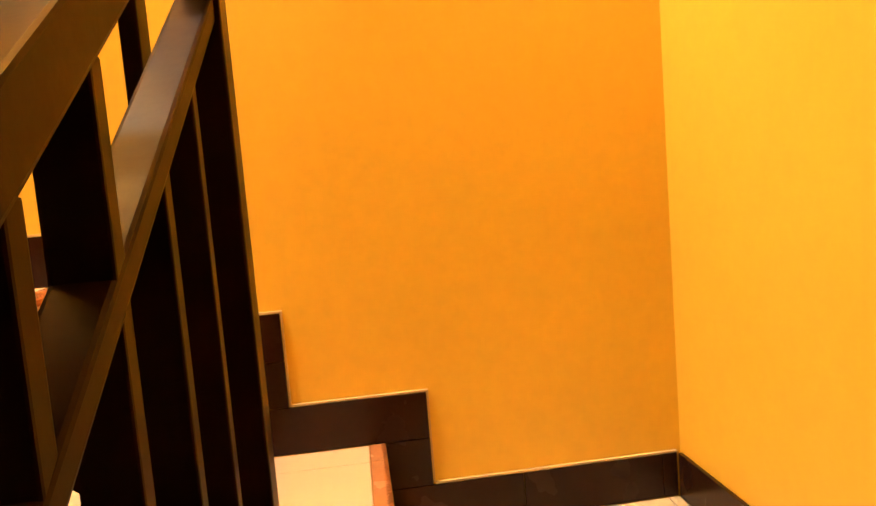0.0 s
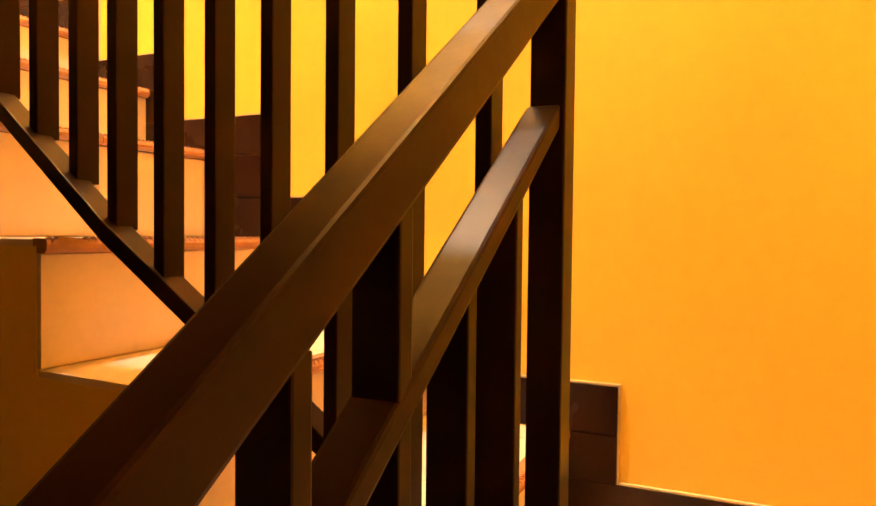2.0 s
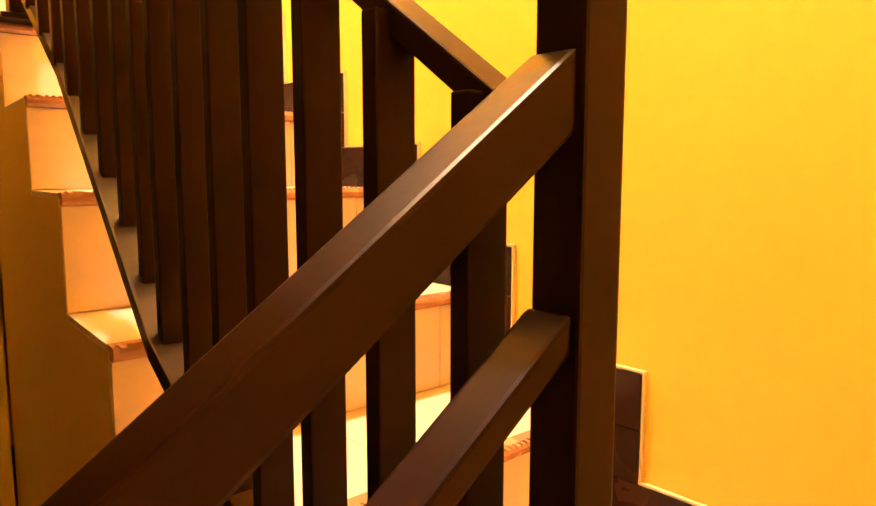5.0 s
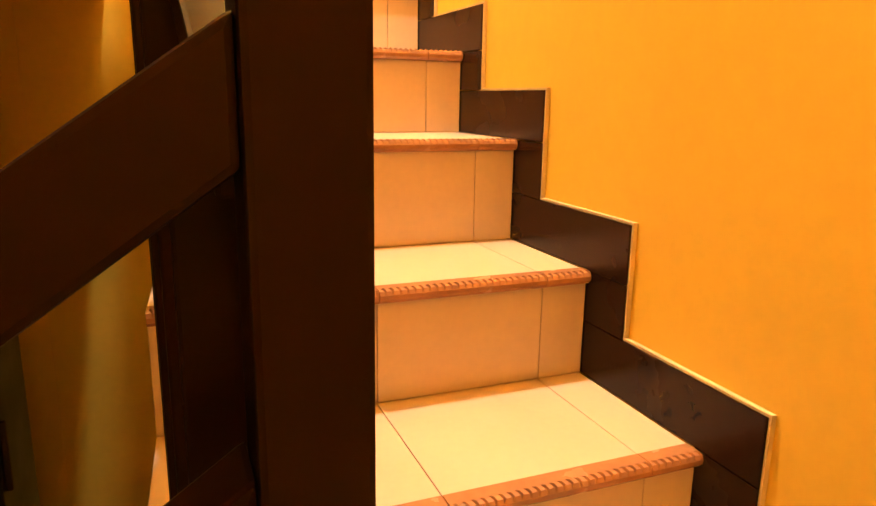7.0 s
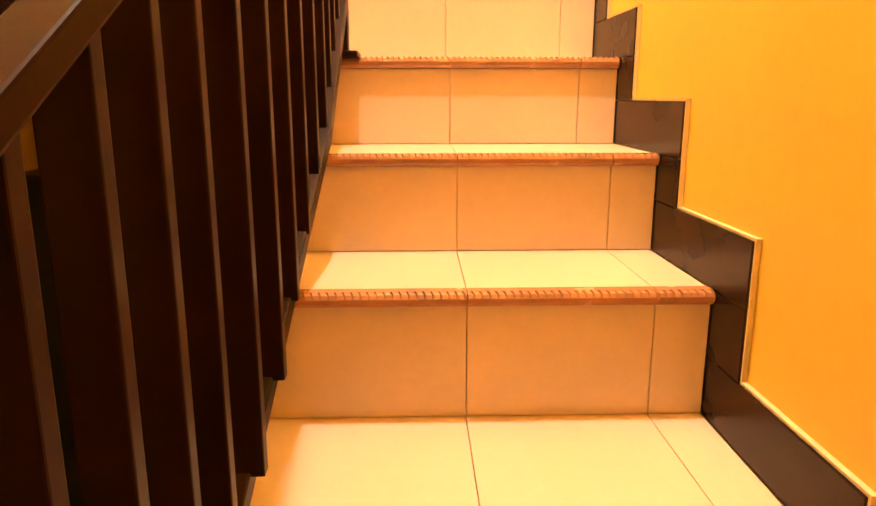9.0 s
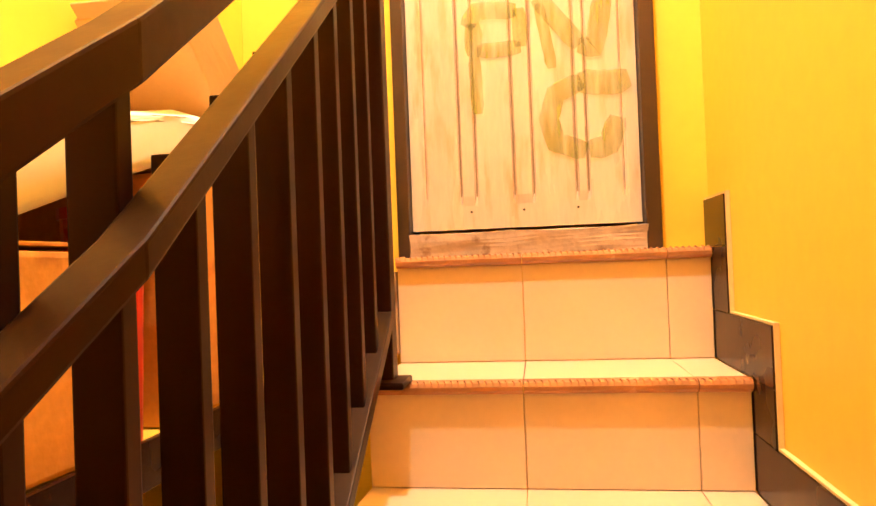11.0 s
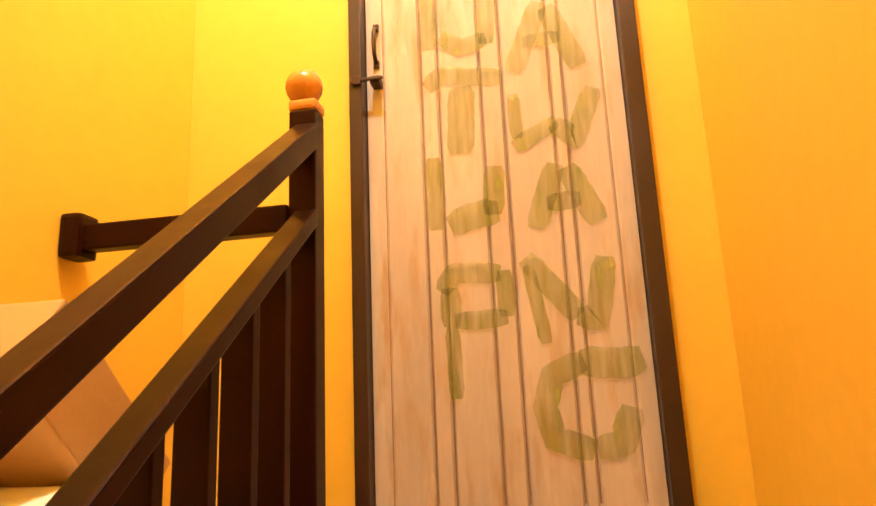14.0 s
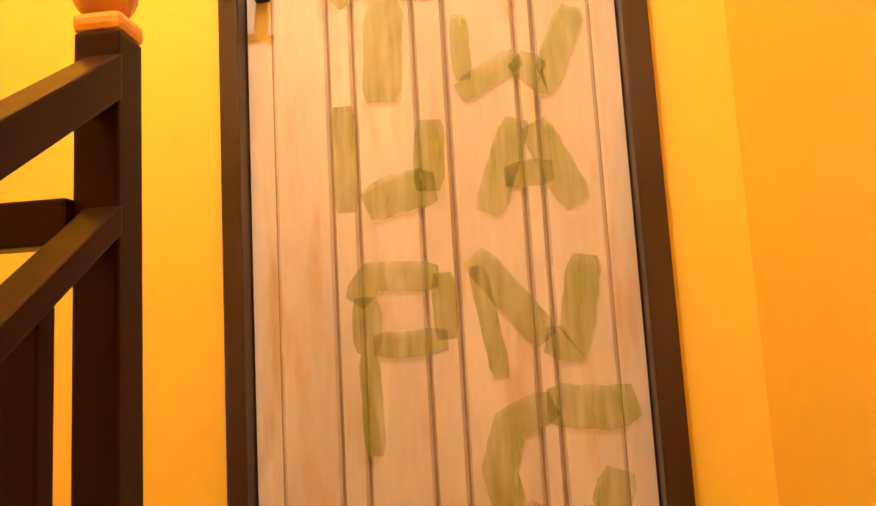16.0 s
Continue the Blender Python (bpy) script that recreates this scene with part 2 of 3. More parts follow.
def bottom_x(y):
    if y > -0.60:
        return -0.611
    return -0.611 + 0.0855 * (y + 0.60) if y > -1.15 else -0.658 - 0.060 * (y + 1.15)


def mid_z(y):
    return 0.0577 + 0.7318 * (y + 0.95)


def bottom_z(y):
    return -0.6036 + 0.7402 * (y + 0.95)


ya, yb = Y_BOT + 0.019, Y_TOP - 0.019
rail = thing("stair_railing", "dark brown painted balustrade climbing beside the upper flight", "railing", (X_TOP, Y_TOP, NOSE_Z[1]))
RAIL_AT = Matrix.Translation((-X_TOP, -Y_TOP, -NOSE_Z[1]))


def rail_part(name, bm, label="", material=None):
    bmesh.ops.transform(bm, matrix=RAIL_AT, verts=bm.verts)
    return part(name, bm, material or M_RAIL, rail, label)


def bent_bar(line_x, line_z, bends, drop, wide, tall):
    bm = bmesh.new()
    stops = [ya, *bends, yb]
    for y0, y1 in zip(stops, stops[1:]):
        lap = 0.005 if y1 != yb else 0.0
        bar = leaning_bar((line_x(y0 + 0.0001), y0, line_z(y0) + drop), (line_x(y1), y1 + lap, line_z(y1 + lap) + drop), wide, tall, (1, 0, 0), 0.0025)
        me = bpy.data.meshes.new("bar")
        bar.to_mesh(me)
        bar.free()
        bm.from_mesh(me)
        bpy.data.meshes.remove(me)
    return bm


rail_part("handrail", bent_bar(rail_x, mid_z, (-1.45, -1.02), 0.129, 0.034, 0.040), "square dark brown handrail")
rail_part("middle_rail", bent_bar(rail_x, mid_z, (-1.45, -1.02), 0.0, 0.034, 0.024))
rail_part("bottom_rail", bent_bar(bottom_x, bottom_z, (-1.15, -0.60), 0.0, 0.040, 0.030))
rail_part("newel_post", upright(X_TOP, Y_TOP, NOSE_Z[1] + 0.010, 0.717, 0.040, 0.038, 0.003))
rail_part("newel_post", upright(X_BOT, Y_BOT, NOSE_Z[7], -0.28, 0.042, 0.038, 0.003))
rail_part("foot_plate", upright(X_TOP, Y_TOP - 0.01, NOSE_Z[1], NOSE_Z[1] + 0.012, 0.085, 0.085, 0.004))
ball = bmesh.new()
bmesh.ops.create_uvsphere(ball, u_segments=28, v_segments=18, radius=0.0275, matrix=Matrix.Translation((X_TOP - 0.004, Y_TOP, 0.761)))
for f in ball.faces:
    f.smooth = True
rail_part("ball_finial", ball, "varnished orange wooden ball finial", M_WOOD)
rail_part("collar", upright(X_TOP, Y_TOP, 0.7175, 0.7345, 0.043, 0.041, 0.006), "worn pale wooden collar", M_WOOD)
for k in range(-3, 13):
    y = -0.595 - 0.0893 * k - 0.0055 * min(max(k - 1, 0), 4)
    tall = 0.092 if k in (4, 5) else (-0.031 if k < 8 else -0.012)
    foot, head = bottom_z(y) - 0.012, mid_z(y) + tall
    rail_part("baluster", upright(0.55 * bottom_x(y) + 0.45 * rail_x(y) - 0.012, y, foot, head, 0.037, 0.018))

# a level rail closes the gap from the newel to the wall
rail_part("level_rail", slab(LOFT_W + 0.030, X_TOP - 0.018, Y_TOP - 0.030, Y_TOP - 0.004, 0.535, 0.574, 0.003))
rail_part("wall_flange", slab(LOFT_W, LOFT_W + 0.034, Y_TOP - 0.040, Y_TOP + 0.006, 0.524, 0.592, 0.008))

low_rail = thing("landing_railing", "dark brown painted balustrade climbing beside the lower flight", "railing", (X_BOT, Y_BOT, LAND_Z))
LOW_AT = Matrix.Translation((-X_BOT, -Y_BOT, -LAND_Z))


def low_y(x):
    return -1.7465 - 0.033 * (x + 0.636)


def low_z(x):
    return -0.4754 + 0.7228 * (x + 0.636)


def low_part(name, bm, label=""):
    bmesh.ops.transform(bm, matrix=LOW_AT, verts=bm.verts)
    return part(name, bm, M_RAIL, low_rail, label)


xa, xb = X_BOT - 0.021, -1.86
for name, drop, wide, tall in (("handrail", 0.0, 0.036, 0.049), ("middle_rail", -0.157, 0.036, 0.025), ("bottom_rail", -0.80, 0.040, 0.030)):
    x1 = xb if name != "bottom_rail" else -1.30
    low_part(name, leaning_bar((xa, low_y(xa), low_z(xa) + drop), (x1, low_y(x1), low_z(x1) + drop), wide, tall, (0, 1, 0)))
for k in range(11):
    x = -0.749 - 0.102 * k
    foot = max(LOW_Z + 0.02, low_z(x) - 0.815)
    low_part("baluster", upright(x, low_y(x), foot, low_z(x) + (-0.045 if k in (2, 3) else -0.172), 0.018, 0.034))
low_part("newel_post", upright(-1.88, low_y(-1.88), LOW_Z, low_z(-1.88) + 0.03, 0.042, 0.042, 0.003))


# ---- door ----
door = thing("door_1", "closed cream panelled door with faded olive painted letters", "door", kind="structure")
DX0, DX1, DZ0, DZ1 = -0.611, -0.128, 0.058, 1.97


def door_x(u):
    return DX0 + (DX1 - DX0) * u


CUTS = (0.068, 0.224, 0.294, 0.462, 0.547, 0.733, 0.783, 0.934)


def moulded_sheet():
    """One pressed door skin: eight narrow grooves that fade out above the foot, with raised ribs between pairs."""
    us = [(DX0, 0.0)]
    for i, c in enumerate(CUTS):
        x, g = door_x(c), 0.0045 if 0 < i < 7 else 0.0025
        rib = i in (2, 4, 6)
        a, b = (-0.0022 if rib else 0.0), (-0.0022 if i in (1, 3, 5) else 0.0)
        half = 0.0015 if 0 < i < 7 else 0.0008
        us += [(x - 0.0045, a), (x - half, g), (x + half, g), (x + 0.0045, b)]
    us.append((DX1, 0.0))
    zs = [(DZ0, 0.0), (0.108, 0.0), (0.128, 1.0)] + [(0.128 + i * 0.2, 1.0) for i in range(1, 9)] + [(1.90, 1.0), (1.92, 0.0), (DZ1, 0.0)]
    bm = bmesh.new()
    rows = [[bm.verts.new((x, DOOR_Y + d * k + 0.0006 * noise.noise(Vector((x * 9, z * 5, 0))), z)) for x, d in us] for z, k in zs]
    for r0, r1 in zip(rows, rows[1:]):
        for i in range(len(us) - 1):
            face = bm.faces.new((r0[i], r0[i + 1], r1[i + 1], r1[i]))
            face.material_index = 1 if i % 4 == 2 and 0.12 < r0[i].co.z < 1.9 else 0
    return bm


part("door_core", slab(DX0, DX1, DOOR_Y + 0.008, DOOR_Y + 0.036, DZ0, DZ1), M_DOOR, door)
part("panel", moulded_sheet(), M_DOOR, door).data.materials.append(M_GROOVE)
for x in (-0.482, -0.370, -0.257):
    bm = bmesh.new()
    bmesh.ops.create_uvsphere(bm, u_segments=8, v_segments=6, radius=0.0026, matrix=Matrix.Translation((x, DOOR_Y, 0.095)))
    part("rivet", bm, M_STEEL, door)
part("jamb", slab(-0.639, DX0 - 0.002, 0.046, 0.17, 0.0, 2.015, 0.003), M_FRAME, door)
part("jamb", slab(DX1 + 0.002, -0.095, 0.040, 0.17, 0.0, 2.015, 0.003), M_FRAME, door)
part("head", slab(DX0 - 0.002, DX1 + 0.002, 0.040, 0.17, 1.973, 2.015, 0.003), M_FRAME, door)


def cement_sill():
    bm = slab(DX0 - 0.002, DX1 + 0.002, 0.040, 0.12, -0.006, 0.050)
    bmesh.ops.subdivide_edges(bm, edges=bm.edges, cuts=6, use_grid_fill=True)
    for v in bm.verts:
        v.co += noise.noise_vector(v.co * 30) * 0.006
    return bm


part("threshold", cement_sill(), M_CEMENT, door, "rough stained cement threshold")


def stroke(points, wide):
    """A brush stroke on the door: a flat ribbon with a ragged edge through (u, z) points."""
    pts = [Vector((door_x(u), z)) for u, z in points]
    line = []
    for a, b in zip(pts, pts[1:]):
        n = max(2, int((b - a).length / 0.008))
        line += [a.lerp(b, i / n) for i in range(n)]
    line.append(pts[-1])
    bm = bmesh.new()
    rows = []
    for i, p in enumerate(line):
        d = (line[min(i + 2, len(line) - 1)] - line[max(i - 2, 0)]).normalized()
        n = Vector((-d.y, d.x)) * wide / 2
        end = min(1.0, 0.72 + 0.14 * min(i, len(line) - 1 - i))
        j = 1 + 0.10 * noise.noise(Vector((p.x * 60, p.y * 60, 0)))
        rows.append([bm.verts.new((q.x, DOOR_Y - 0.0030, q.y)) for q in (p + n * end * j, p - n * end * (2 - j))])
    for a, b in zip(rows, rows[1:]):
        bm.faces.new((a[0], a[1], b[1], b[0]))
    return bm


LETTERS = [
    ("letter_u", [([(0.259, 1.091), (0.263, 0.972)], 0.034), ([(0.308, 0.996), (0.395, 0.97), (0.495, 0.98)], 0.036), ([(0.507, 1.092), (0.493, 0.97)], 0.036)]),
    ("letter_a", [([(0.714, 1.042), (0.592, 0.903)], 0.04), ([(0.735, 1.03), (0.849, 0.898)], 0.04), ([(0.638, 0.962), (0.781, 0.963)], 0.029)]),
    ("letter_o", [([(0.58, 1.13), (0.65, 1.085), (0.747, 1.074), (0.876, 1.085)], 0.028)]),
    ("letter_t", [([(0.246, 0.892), (0.304, 0.915), (0.545, 0.895)], 0.038), ([(0.387, 0.888), (0.371, 0.75)], 0.052)]),
    ("letter_w", [([(0.586, 0.858), (0.592, 0.769)], 0.025), ([(0.578, 0.753), (0.743, 0.795)], 0.033), ([(0.731, 0.792), (0.807, 0.757), (0.89, 0.853)], 0.038)]),
    ("letter_h", [([(0.261, 0.749), (0.263, 0.608)], 0.033), ([(0.315, 0.613), (0.402, 0.63), (0.503, 0.634)], 0.051), ([(0.497, 0.721), (0.484, 0.628)], 0.04)]),
    ("letter_a", [([(0.725, 0.713), (0.636, 0.595)], 0.04), ([(0.764, 0.705), (0.867, 0.598)], 0.043), ([(0.683, 0.639), (0.81, 0.643)], 0.034)]),
    ("letter_p", [([(0.273, 0.492), (0.323, 0.525), (0.497, 0.52)], 0.038), ([(0.507, 0.524), (0.513, 0.441)], 0.031), ([(0.304, 0.499), (0.306, 0.429)], 0.038), ([(0.319, 0.438), (0.513, 0.44)], 0.033), ([(0.306, 0.429), (0.313, 0.304)], 0.027)]),
    ("letter_n", [([(0.596, 0.53), (0.644, 0.39)], 0.024), ([(0.588, 0.543), (0.679, 0.488), (0.764, 0.434)], 0.04), ([(0.758, 0.434), (0.83, 0.427), (0.872, 0.535)], 0.042)]),
    ("letter_g", [([(0.969, 0.359), (0.907, 0.35), (0.749, 0.357)], 0.052), ([(0.768, 0.359), (0.654, 0.335), (0.621, 0.284), (0.648, 0.232), (0.778, 0.21)], 0.042), ([(0.787, 0.212), (0.876, 0.222), (0.915, 0.279)], 0.045)]),
]
for name, strokes in LETTERS:
    bm = bmesh.new()
    for pts, wide in strokes:
        one = stroke(pts, wide)
        me = bpy.data.meshes.new("stroke")
        one.to_mesh(me)
        one.free()
        bm.from_mesh(me)
        bpy.data.meshes.remove(me)
    part(name, bm, M_PAINT, door, "faded olive painted letter")


def tube(points, radius, name, cyclic=False):
    cu = bpy.data.curves.new(name, "CURVE")
    cu.dimensions, cu.bevel_depth, cu.bevel_resolution = "3D", radius, 3
    sp = cu.splines.new("NURBS")
    sp.points.add(len(points) - 1)
    for p, c in zip(sp.points, points):
        p.co = (*c, 1)
    sp.use_endpoint_u, sp.order_u = True, 3
    ob = bpy.data.objects.new(name, cu)
    me = bpy.data.meshes.new_from_object(ob)
    bpy.data.objects.remove(ob)
    bm = bmesh.new()
    bm.from_mesh(me)
    for f in bm.faces:
        f.smooth = True
    return bm


# pull handle and bolt near the hinge side
hx = -0.590
grip = part("pull_handle", tube([(hx, DOOR_Y, 1.035), (hx, DOOR_Y - 0.018, 1.03), (hx, DOOR_Y - 0.022, 0.995), (hx, DOOR_Y - 0.018, 0.965), (hx, DOOR_Y, 0.96)], 0.0042, "grip"), M_STEEL, door, "small tarnished pull handle")
for z in (1.037, 0.957):
    part("handle_foot", upright(hx, DOOR_Y - 0.002, z - 0.008, z + 0.008, 0.012, 0.005, 0.0015), M_STEEL, grip)
bolt = part("slide_bolt", slab(-0.634, -0.570, DOOR_Y - 0.0365, DOOR_Y - 0.031, 0.908, 0.915, 0.002), M_STEEL, door, "small tarnished slide bolt")
part("bolt_plate", slab(-0.597, -0.578, DOOR_Y - 0.031, DOOR_Y - 0.0005, 0.904, 0.919, 0.0015), M_STEEL, bolt)
part("bolt_keeper", slab(-0.630, -0.614, 0.0395, 0.0458, 0.902, 0.921, 0.0015), M_STEEL, bolt)


# ---- ceiling lamp: unseen holder and socket added at the light ----
lamp = thing("unseen_ceiling_lamp", "unseen white bulb holder added at the stairwell light", "lamp", (LAMP[0], LAMP[1], CEIL_Z))
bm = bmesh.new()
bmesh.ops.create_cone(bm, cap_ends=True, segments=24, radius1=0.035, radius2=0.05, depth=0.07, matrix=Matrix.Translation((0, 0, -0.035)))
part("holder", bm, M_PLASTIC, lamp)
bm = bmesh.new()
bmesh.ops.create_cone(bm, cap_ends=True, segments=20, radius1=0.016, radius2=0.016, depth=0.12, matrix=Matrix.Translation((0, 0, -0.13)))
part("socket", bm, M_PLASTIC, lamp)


# ---- things stored on the ledge ----
def carton(name, label, size, at, turn, material, lid=True):
    """A cardboard box with folded flaps and a taped seam."""
    x, y, z = size
    ob = thing(name, label, "box", at)
    ob.rotation_euler = [radians(a) for a in turn]
    body = slab(-x / 2, x / 2, -y / 2, y / 2, 0, z, 0.006)
    bmesh.ops.subdivide_edges(body, edges=[e for e in body.edges if e.calc_length() > 0.08], cuts=4, use_grid_fill=True)
    for v in body.verts:
        v.co += noise.noise_vector(v.co * 9) * 0.005
    part("body", body, material, ob)
    if lid:
        part("flap", slab(-x / 2 + 0.004, x / 2 - 0.004, -y / 2 + 0.002, -0.002, z + 0.005, z + 0.009, 0.001), material, ob)
        part("flap", slab(-x / 2 + 0.004, x / 2 - 0.004, 0.002, y / 2 - 0.002, z + 0.005, z + 0.009, 0.001), material, ob)
    return ob


carton("storage_carton", "large creased orange-brown carton lying on the ledge", (0.195, 0.46, 0.205), (-0.874, -0.985, LOFT_Z + 0.002), (0, 0, 0), M_CARTON)
carton("storage_carton", "upright orange-brown carton standing on the ledge", (0.190, 0.25, 0.300), (-0.876, -0.510, LOFT_Z + 0.002), (0, 0, 0), M_CARTON)
foam = thing("foam_mattress", "white foam mattress slab folded over the cartons", "mattress", (-0.872, -0.90, 0.016))
bm = prism([(-0.24, 0.002), (-0.03, 0.002), (0.19, 0.072), (0.50, 0.172), (0.54, 0.199), (0.50, 0.206), (0.43, 0.189), (0.29, 0.156), (0.20, 0.149), (0.0, 0.139), (-0.20, 0.124), (-0.26, 0.064)], -0.102, 0.096)
bmesh.ops.bevel(bm, geom=list(bm.edges), offset=0.012, segments=3, profile=0.5, affect="EDGES")
bmesh.ops.subdivide_edges(bm, edges=[e for e in bm.edges if e.calc_length() > 0.06], cuts=2, use_grid_fill=True)
for v in bm.verts:
    v.co += noise.noise_vector(v.co * 7) * 0.005
for f in bm.faces:
    f.smooth = True
part("slab", bm, M_FOAM, foam)
top_box = thing("flat_carton", "brown cardboard box lying tilted on the white mattress", "box", (-0.897, -0.3675, 0.2885))
top_box.rotation_euler = (radians(-41.2), 0, 0)
body = slab(-0.076, 0.077, -0.15, 0.15, -0.0555, 0.0555, 0.003)
bmesh.ops.subdivide_edges(body, edges=[e for e in body.edges if e.calc_length() > 0.08], cuts=3, use_grid_fill=True)
for v in body.verts:
    v.co += noise.noise_vector(v.co * 9) * 0.003
part("body", body, M_CARD, top_box)
part("flap", slab(-0.070, 0.060, -0.172, -0.149, -0.052, -0.047, 0.001), M_CARD, top_box, "torn cardboard flap")
red = thing("red_bucket", "small red plastic bucket between the cartons", "bucket", (-0.815, -0.695, LOFT_Z))
bm = bmesh.new()
bmesh.ops.create_cone(bm, cap_ends=True, segments=24, radius1=0.034, radius2=0.042, depth=0.25, matrix=Matrix.Translation((0, 0, 0.125)))
part("body", bm, M_RED, red)
bm = bmesh.new()
bmesh.ops.create_cone(bm, cap_ends=True, segments=24, radius1=0.045, radius2=0.045, depth=0.012, matrix=Matrix.Translation((0, 0, 0.250)))
part("rim", bm, M_RED, red)
cable = thing("cable", "dark loose cable hanging over the carton", "cable", (-0.772, -0.927, -0.045))
part("cord", tube([(0.0, 0.01, 0.085), (0.004, 0.02, 0.05), (0.005, 0.035, 0.01), (0.005, 0.045, -0.012), (0.005, 0.01, 0.0), (0.004, -0.03, 0.012)], 0.0045, "cord"), M_CABLE, cable)
cabinet = thing("tall_cabinet", "tall black cabinet standing under the ledge", "cabinet", (-1.20, -0.40, LOW_Z))
part("body", slab(0.03, 0.18, -0.15, 0.17, 0.0, 1.66, 0.008), M_BLACK, cabinet)
leaf = part("door", slab(0.182, 0.202, -0.145, 0.165, 0.05, 1.65, 0.004), M_BLACK, cabinet)
part("handle", slab(0.202, 0.214, -0.12, -0.105, 0.80, 0.95, 0.003), M_STEEL, leaf)
socket = thing("wall_socket", "white plastic socket on the wall under the ledge", "socket", (-1.30, 0.062, -0.485))
part("plate", slab(-0.04, 0.04, -0.012, 0.0, -0.03, 0.03, 0.004), M_PLASTIC, socket)


# ---- skirting tiles on the east wall ----
skirt = thing("baseboard", "dark brown stepped skirting tiles along the wall", "skirting", kind="structure")
OFF_Y, OFF_Z = 0.092, 0.095


def skirt_tile(y0, y1, z0, z1):
    part("tile", slab(-0.011, -0.002, y0 + 0.0008, y1 - 0.0008, z0 + 0.0008, z1 - 0.0008, 0.001), M_SKIRT, skirt)


# Mortar strips on the tile outline, pale to paint in the lit tile edges.
def edge_line(y0, y1, z0, z1):
    part("lit_edge_mortar", slab(-0.0085, -0.0008, y0, y1, z0, z1), M_JOINT, skirt)


for k in range(8):
    lo = NOSE_Z[k + 1] if k < 7 else LAND_Z
    y_out, z_top = NOSE_Y[k] - OFF_Y, NOSE_Z[k] + OFF_Z
    back = NOSE_Y[k - 1] - OFF_Y if k else 0.060
    skirt_tile(y_out, NOSE_Y[k] + 0.02, lo + OFF_Z, NOSE_Z[k])
    skirt_tile(y_out, (NOSE_Y[k - 1] + 0.02) if k else back, NOSE_Z[k], z_top)
    edge_line(y_out - 0.004, back, z_top, z_top + 0.004)
    edge_line(y_out - 0.004, y_out, lo + OFF_Z + 0.004, z_top)
y = NOSE_Y[7] + 0.02
while y > WALL_S + 0.02:
    y1 = max(y - 0.30, WALL_S + 0.012)
    skirt_tile(y1, y, LAND_Z, LAND_Z + OFF_Z)
    y = y1
edge_line(WALL_S + 0.011, NOSE_Y[7] - OFF_Y - 0.004, LAND_Z + OFF_Z, LAND_Z + OFF_Z + 0.004)
south_skirt = thing("baseboard_south", "dark brown skirting tiles along the landing wall", "skirting", kind="structure")
x = -0.012
while x > LAND_X:
    x1 = max(x - 0.30, LAND_X)
    part("tile", slab(x1 + 0.001, x - 0.001, WALL_S + 0.002, WALL_S + 0.011, LAND_Z, LAND_Z + OFF_Z, 0.001), M_SKIRT, south_skirt)
    x = x1


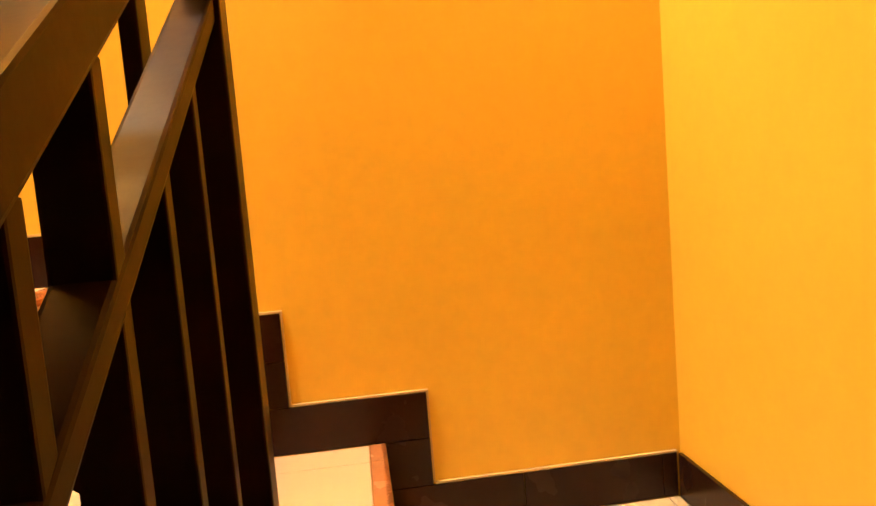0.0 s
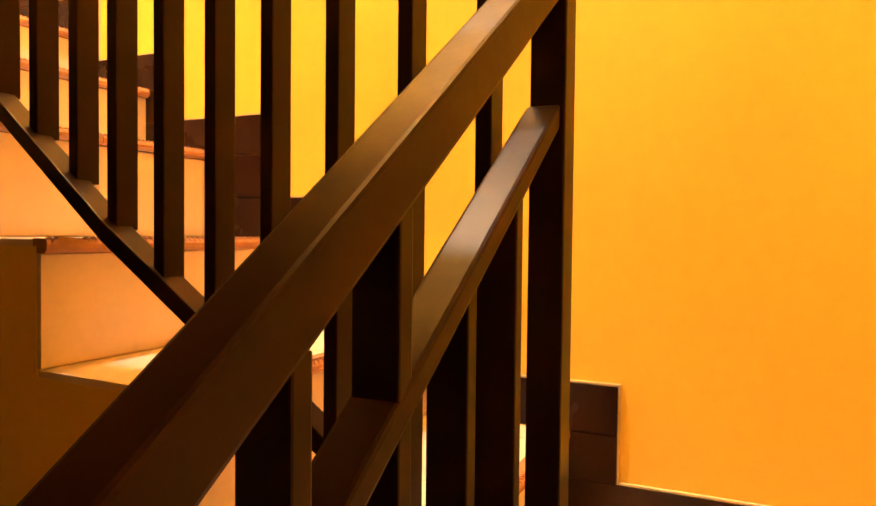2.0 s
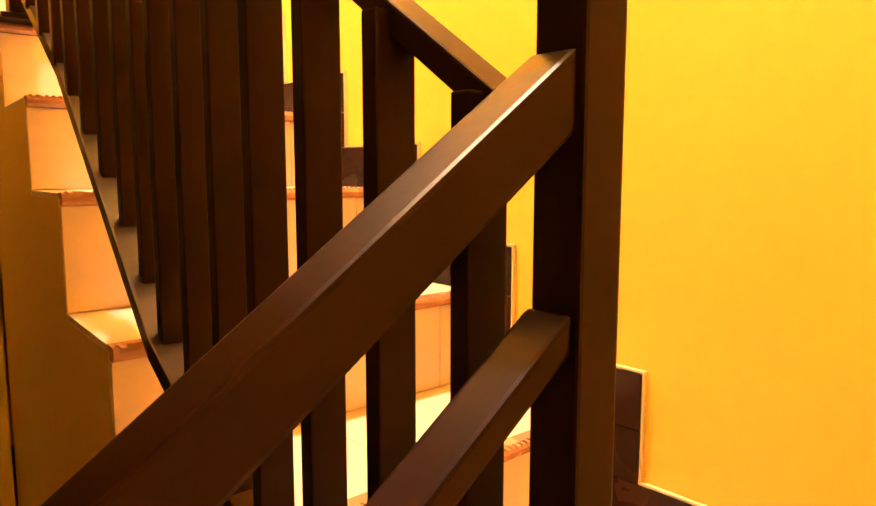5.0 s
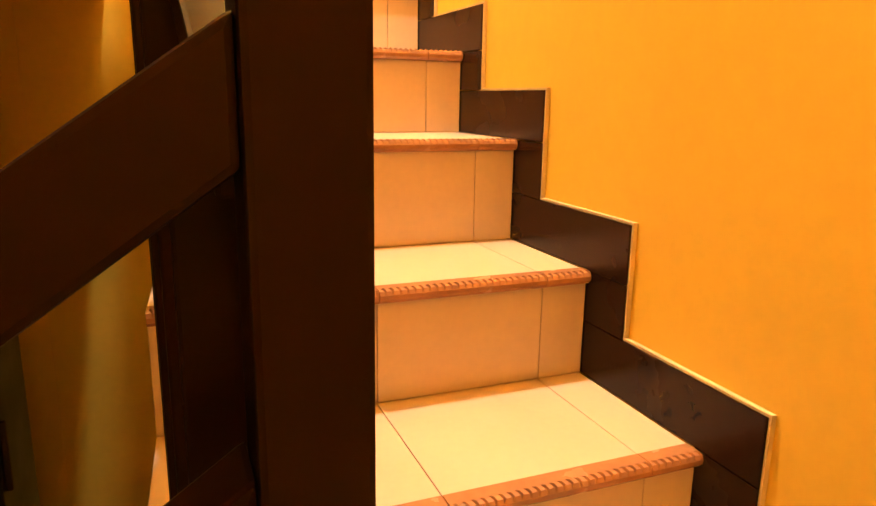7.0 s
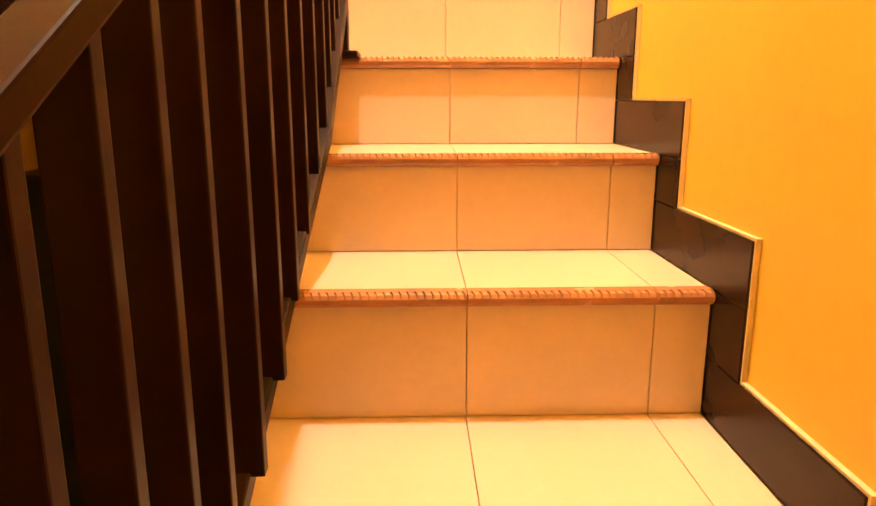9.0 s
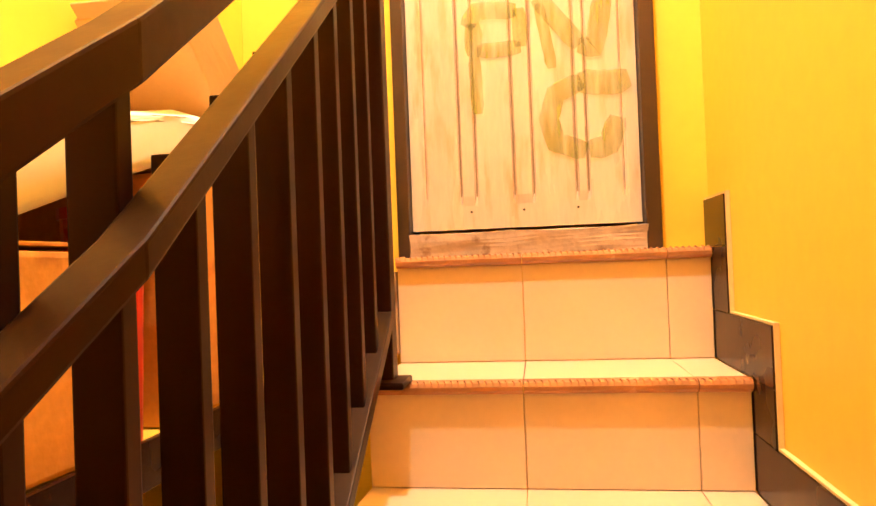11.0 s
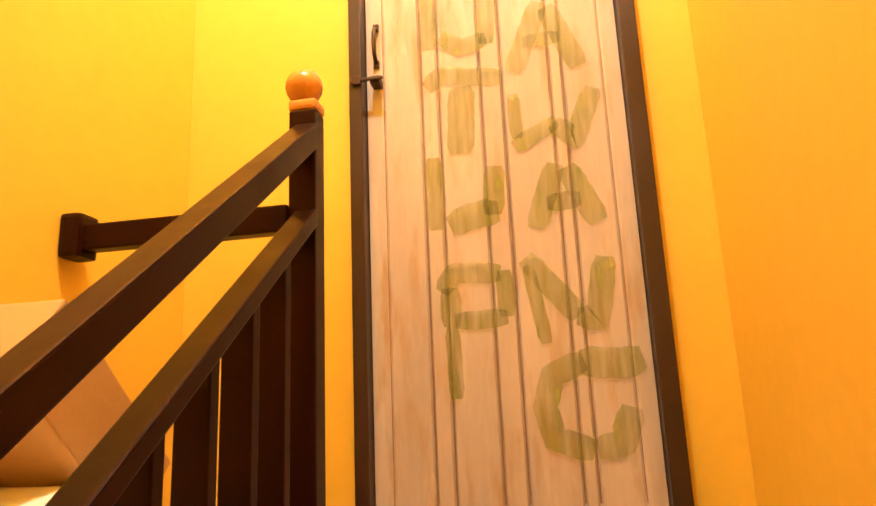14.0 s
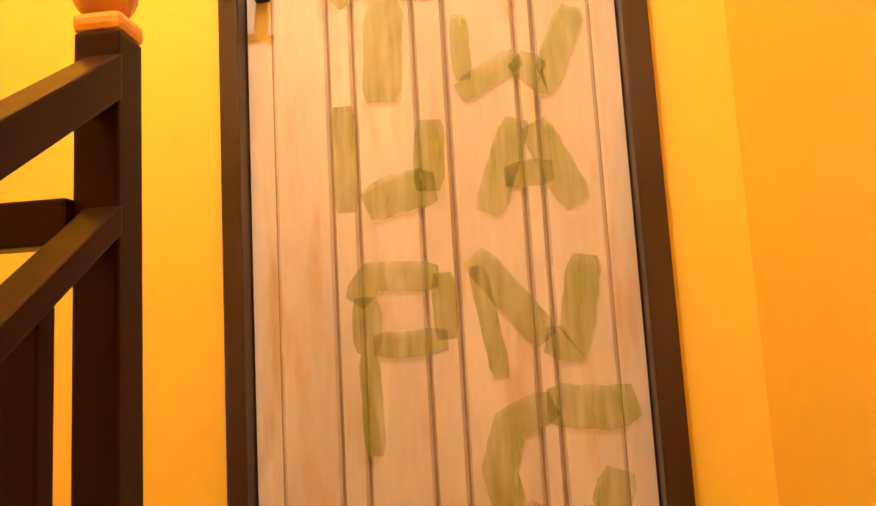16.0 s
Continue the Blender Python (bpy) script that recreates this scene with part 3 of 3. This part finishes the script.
# ---- stair tiles ----
def nosing(x0, x1):
    """A rounded nosing strip with slanted rope ridges along its edge."""
    bm = bmesh.new()
    prof = [(0.026, -0.020), (0.004, -0.020), (-0.002, -0.014), (-0.003, -0.007), (0.000, -0.001), (0.006, 0.001), (0.030, 0.001), (0.030, -0.008), (0.026, -0.008)]
    a = [bm.verts.new((x0, y, z)) for y, z in prof]
    b = [bm.verts.new((x1, y, z)) for y, z in prof]
    bm.faces.new(a)
    bm.faces.new(list(reversed(b)))
    for i in range(len(prof)):
        j = (i + 1) % len(prof)
        bm.faces.new((a[i], b[i], b[j], a[j]))
    bmesh.ops.triangulate(bm, faces=[f for f in bm.faces if len(f.verts) > 4])
    n = int((x1 - x0) / 0.0115)
    for i in range(n):
        x = x0 + (i + 0.25) * (x1 - x0) / n
        vs = [bm.verts.new(p) for p in ((x, 0.010, 0.0008), (x + 0.005, 0.010, 0.0008), (x + 0.009, -0.0030, -0.009), (x + 0.004, -0.0030, -0.009), (x + 0.004, 0.0030, 0.0040), (x + 0.0065, -0.0015, 0.0015))]
        for q in ((0, 1, 4), (1, 5, 4), (1, 2, 5), (2, 3, 5), (3, 4, 5), (3, 0, 4)):
            bm.faces.new([vs[c] for c in q])
    return bm


SPANS = ((STAIR_L, JOINT_A), (JOINT_A, JOINT_B), (JOINT_B, -0.012))
nose_mesh = []
for k in range(8):
    y0, z0 = NOSE_Y[k], NOSE_Z[k]
    y1 = (NOSE_Y[k - 1] + 0.02) if k else 0.040
    lo = NOSE_Z[k + 1] if k < 7 else LAND_Z
    for i, (x0, x1) in enumerate(SPANS):
        part("riser_tile", tapered(slab(x0 + 0.0006, x1 - 0.0006, y0 + 0.012, y0 + 0.0225, lo + 0.0015, z0 - 0.021, 0.0012)), M_TILE, flight)
        part("tread_tile", tapered(slab(x0 + 0.0006, x1 - 0.0006, y0 + 0.031, y1 - 0.001, z0 - 0.0105, z0, 0.0012)), M_TILE, flight)
        if k == 0 or i == 0:
            bm = tapered(nosing(x0 + 0.0008, x1 - 0.0008), y0)
            ob = part("nosing_tile", bm, M_NOSE, flight, "ridged terracotta nosing strip")
            if k == 0:
                nose_mesh.append(ob)
            ob.location = (0, y0, z0)
        else:
            ob = new("nosing_tile", nose_mesh[i].data)
            ob.parent, ob.location = flight, (0, y0, z0)
            ob["label"] = "ridged terracotta nosing strip"
y = NOSE_Y[7] + 0.012
for r in range(3):
    y1 = max(y - 0.30, WALL_S + 0.012)
    x = -0.012
    while x > LAND_X + 0.01:
        x1 = max(x - 0.30, LAND_X)
        part("floor_tile", slab(x1 + 0.001, x - 0.001, y1 + 0.001, y - 0.001, LAND_Z - 0.008, LAND_Z, 0.001), M_FLOOR, landing)
        x = x1
    y = y1

# broken cement at the open end of the top step
patch = slab(-0.662, -0.6385, -0.004, 0.056, -0.196, -0.030)
bmesh.ops.subdivide_edges(patch, edges=patch.edges, cuts=5, use_grid_fill=True)
for v in patch.verts:
    v.co += noise.noise_vector(v.co * 45) * 0.007
part("cement_patch", patch, M_CEMENT, flight, "rough broken cement edge")
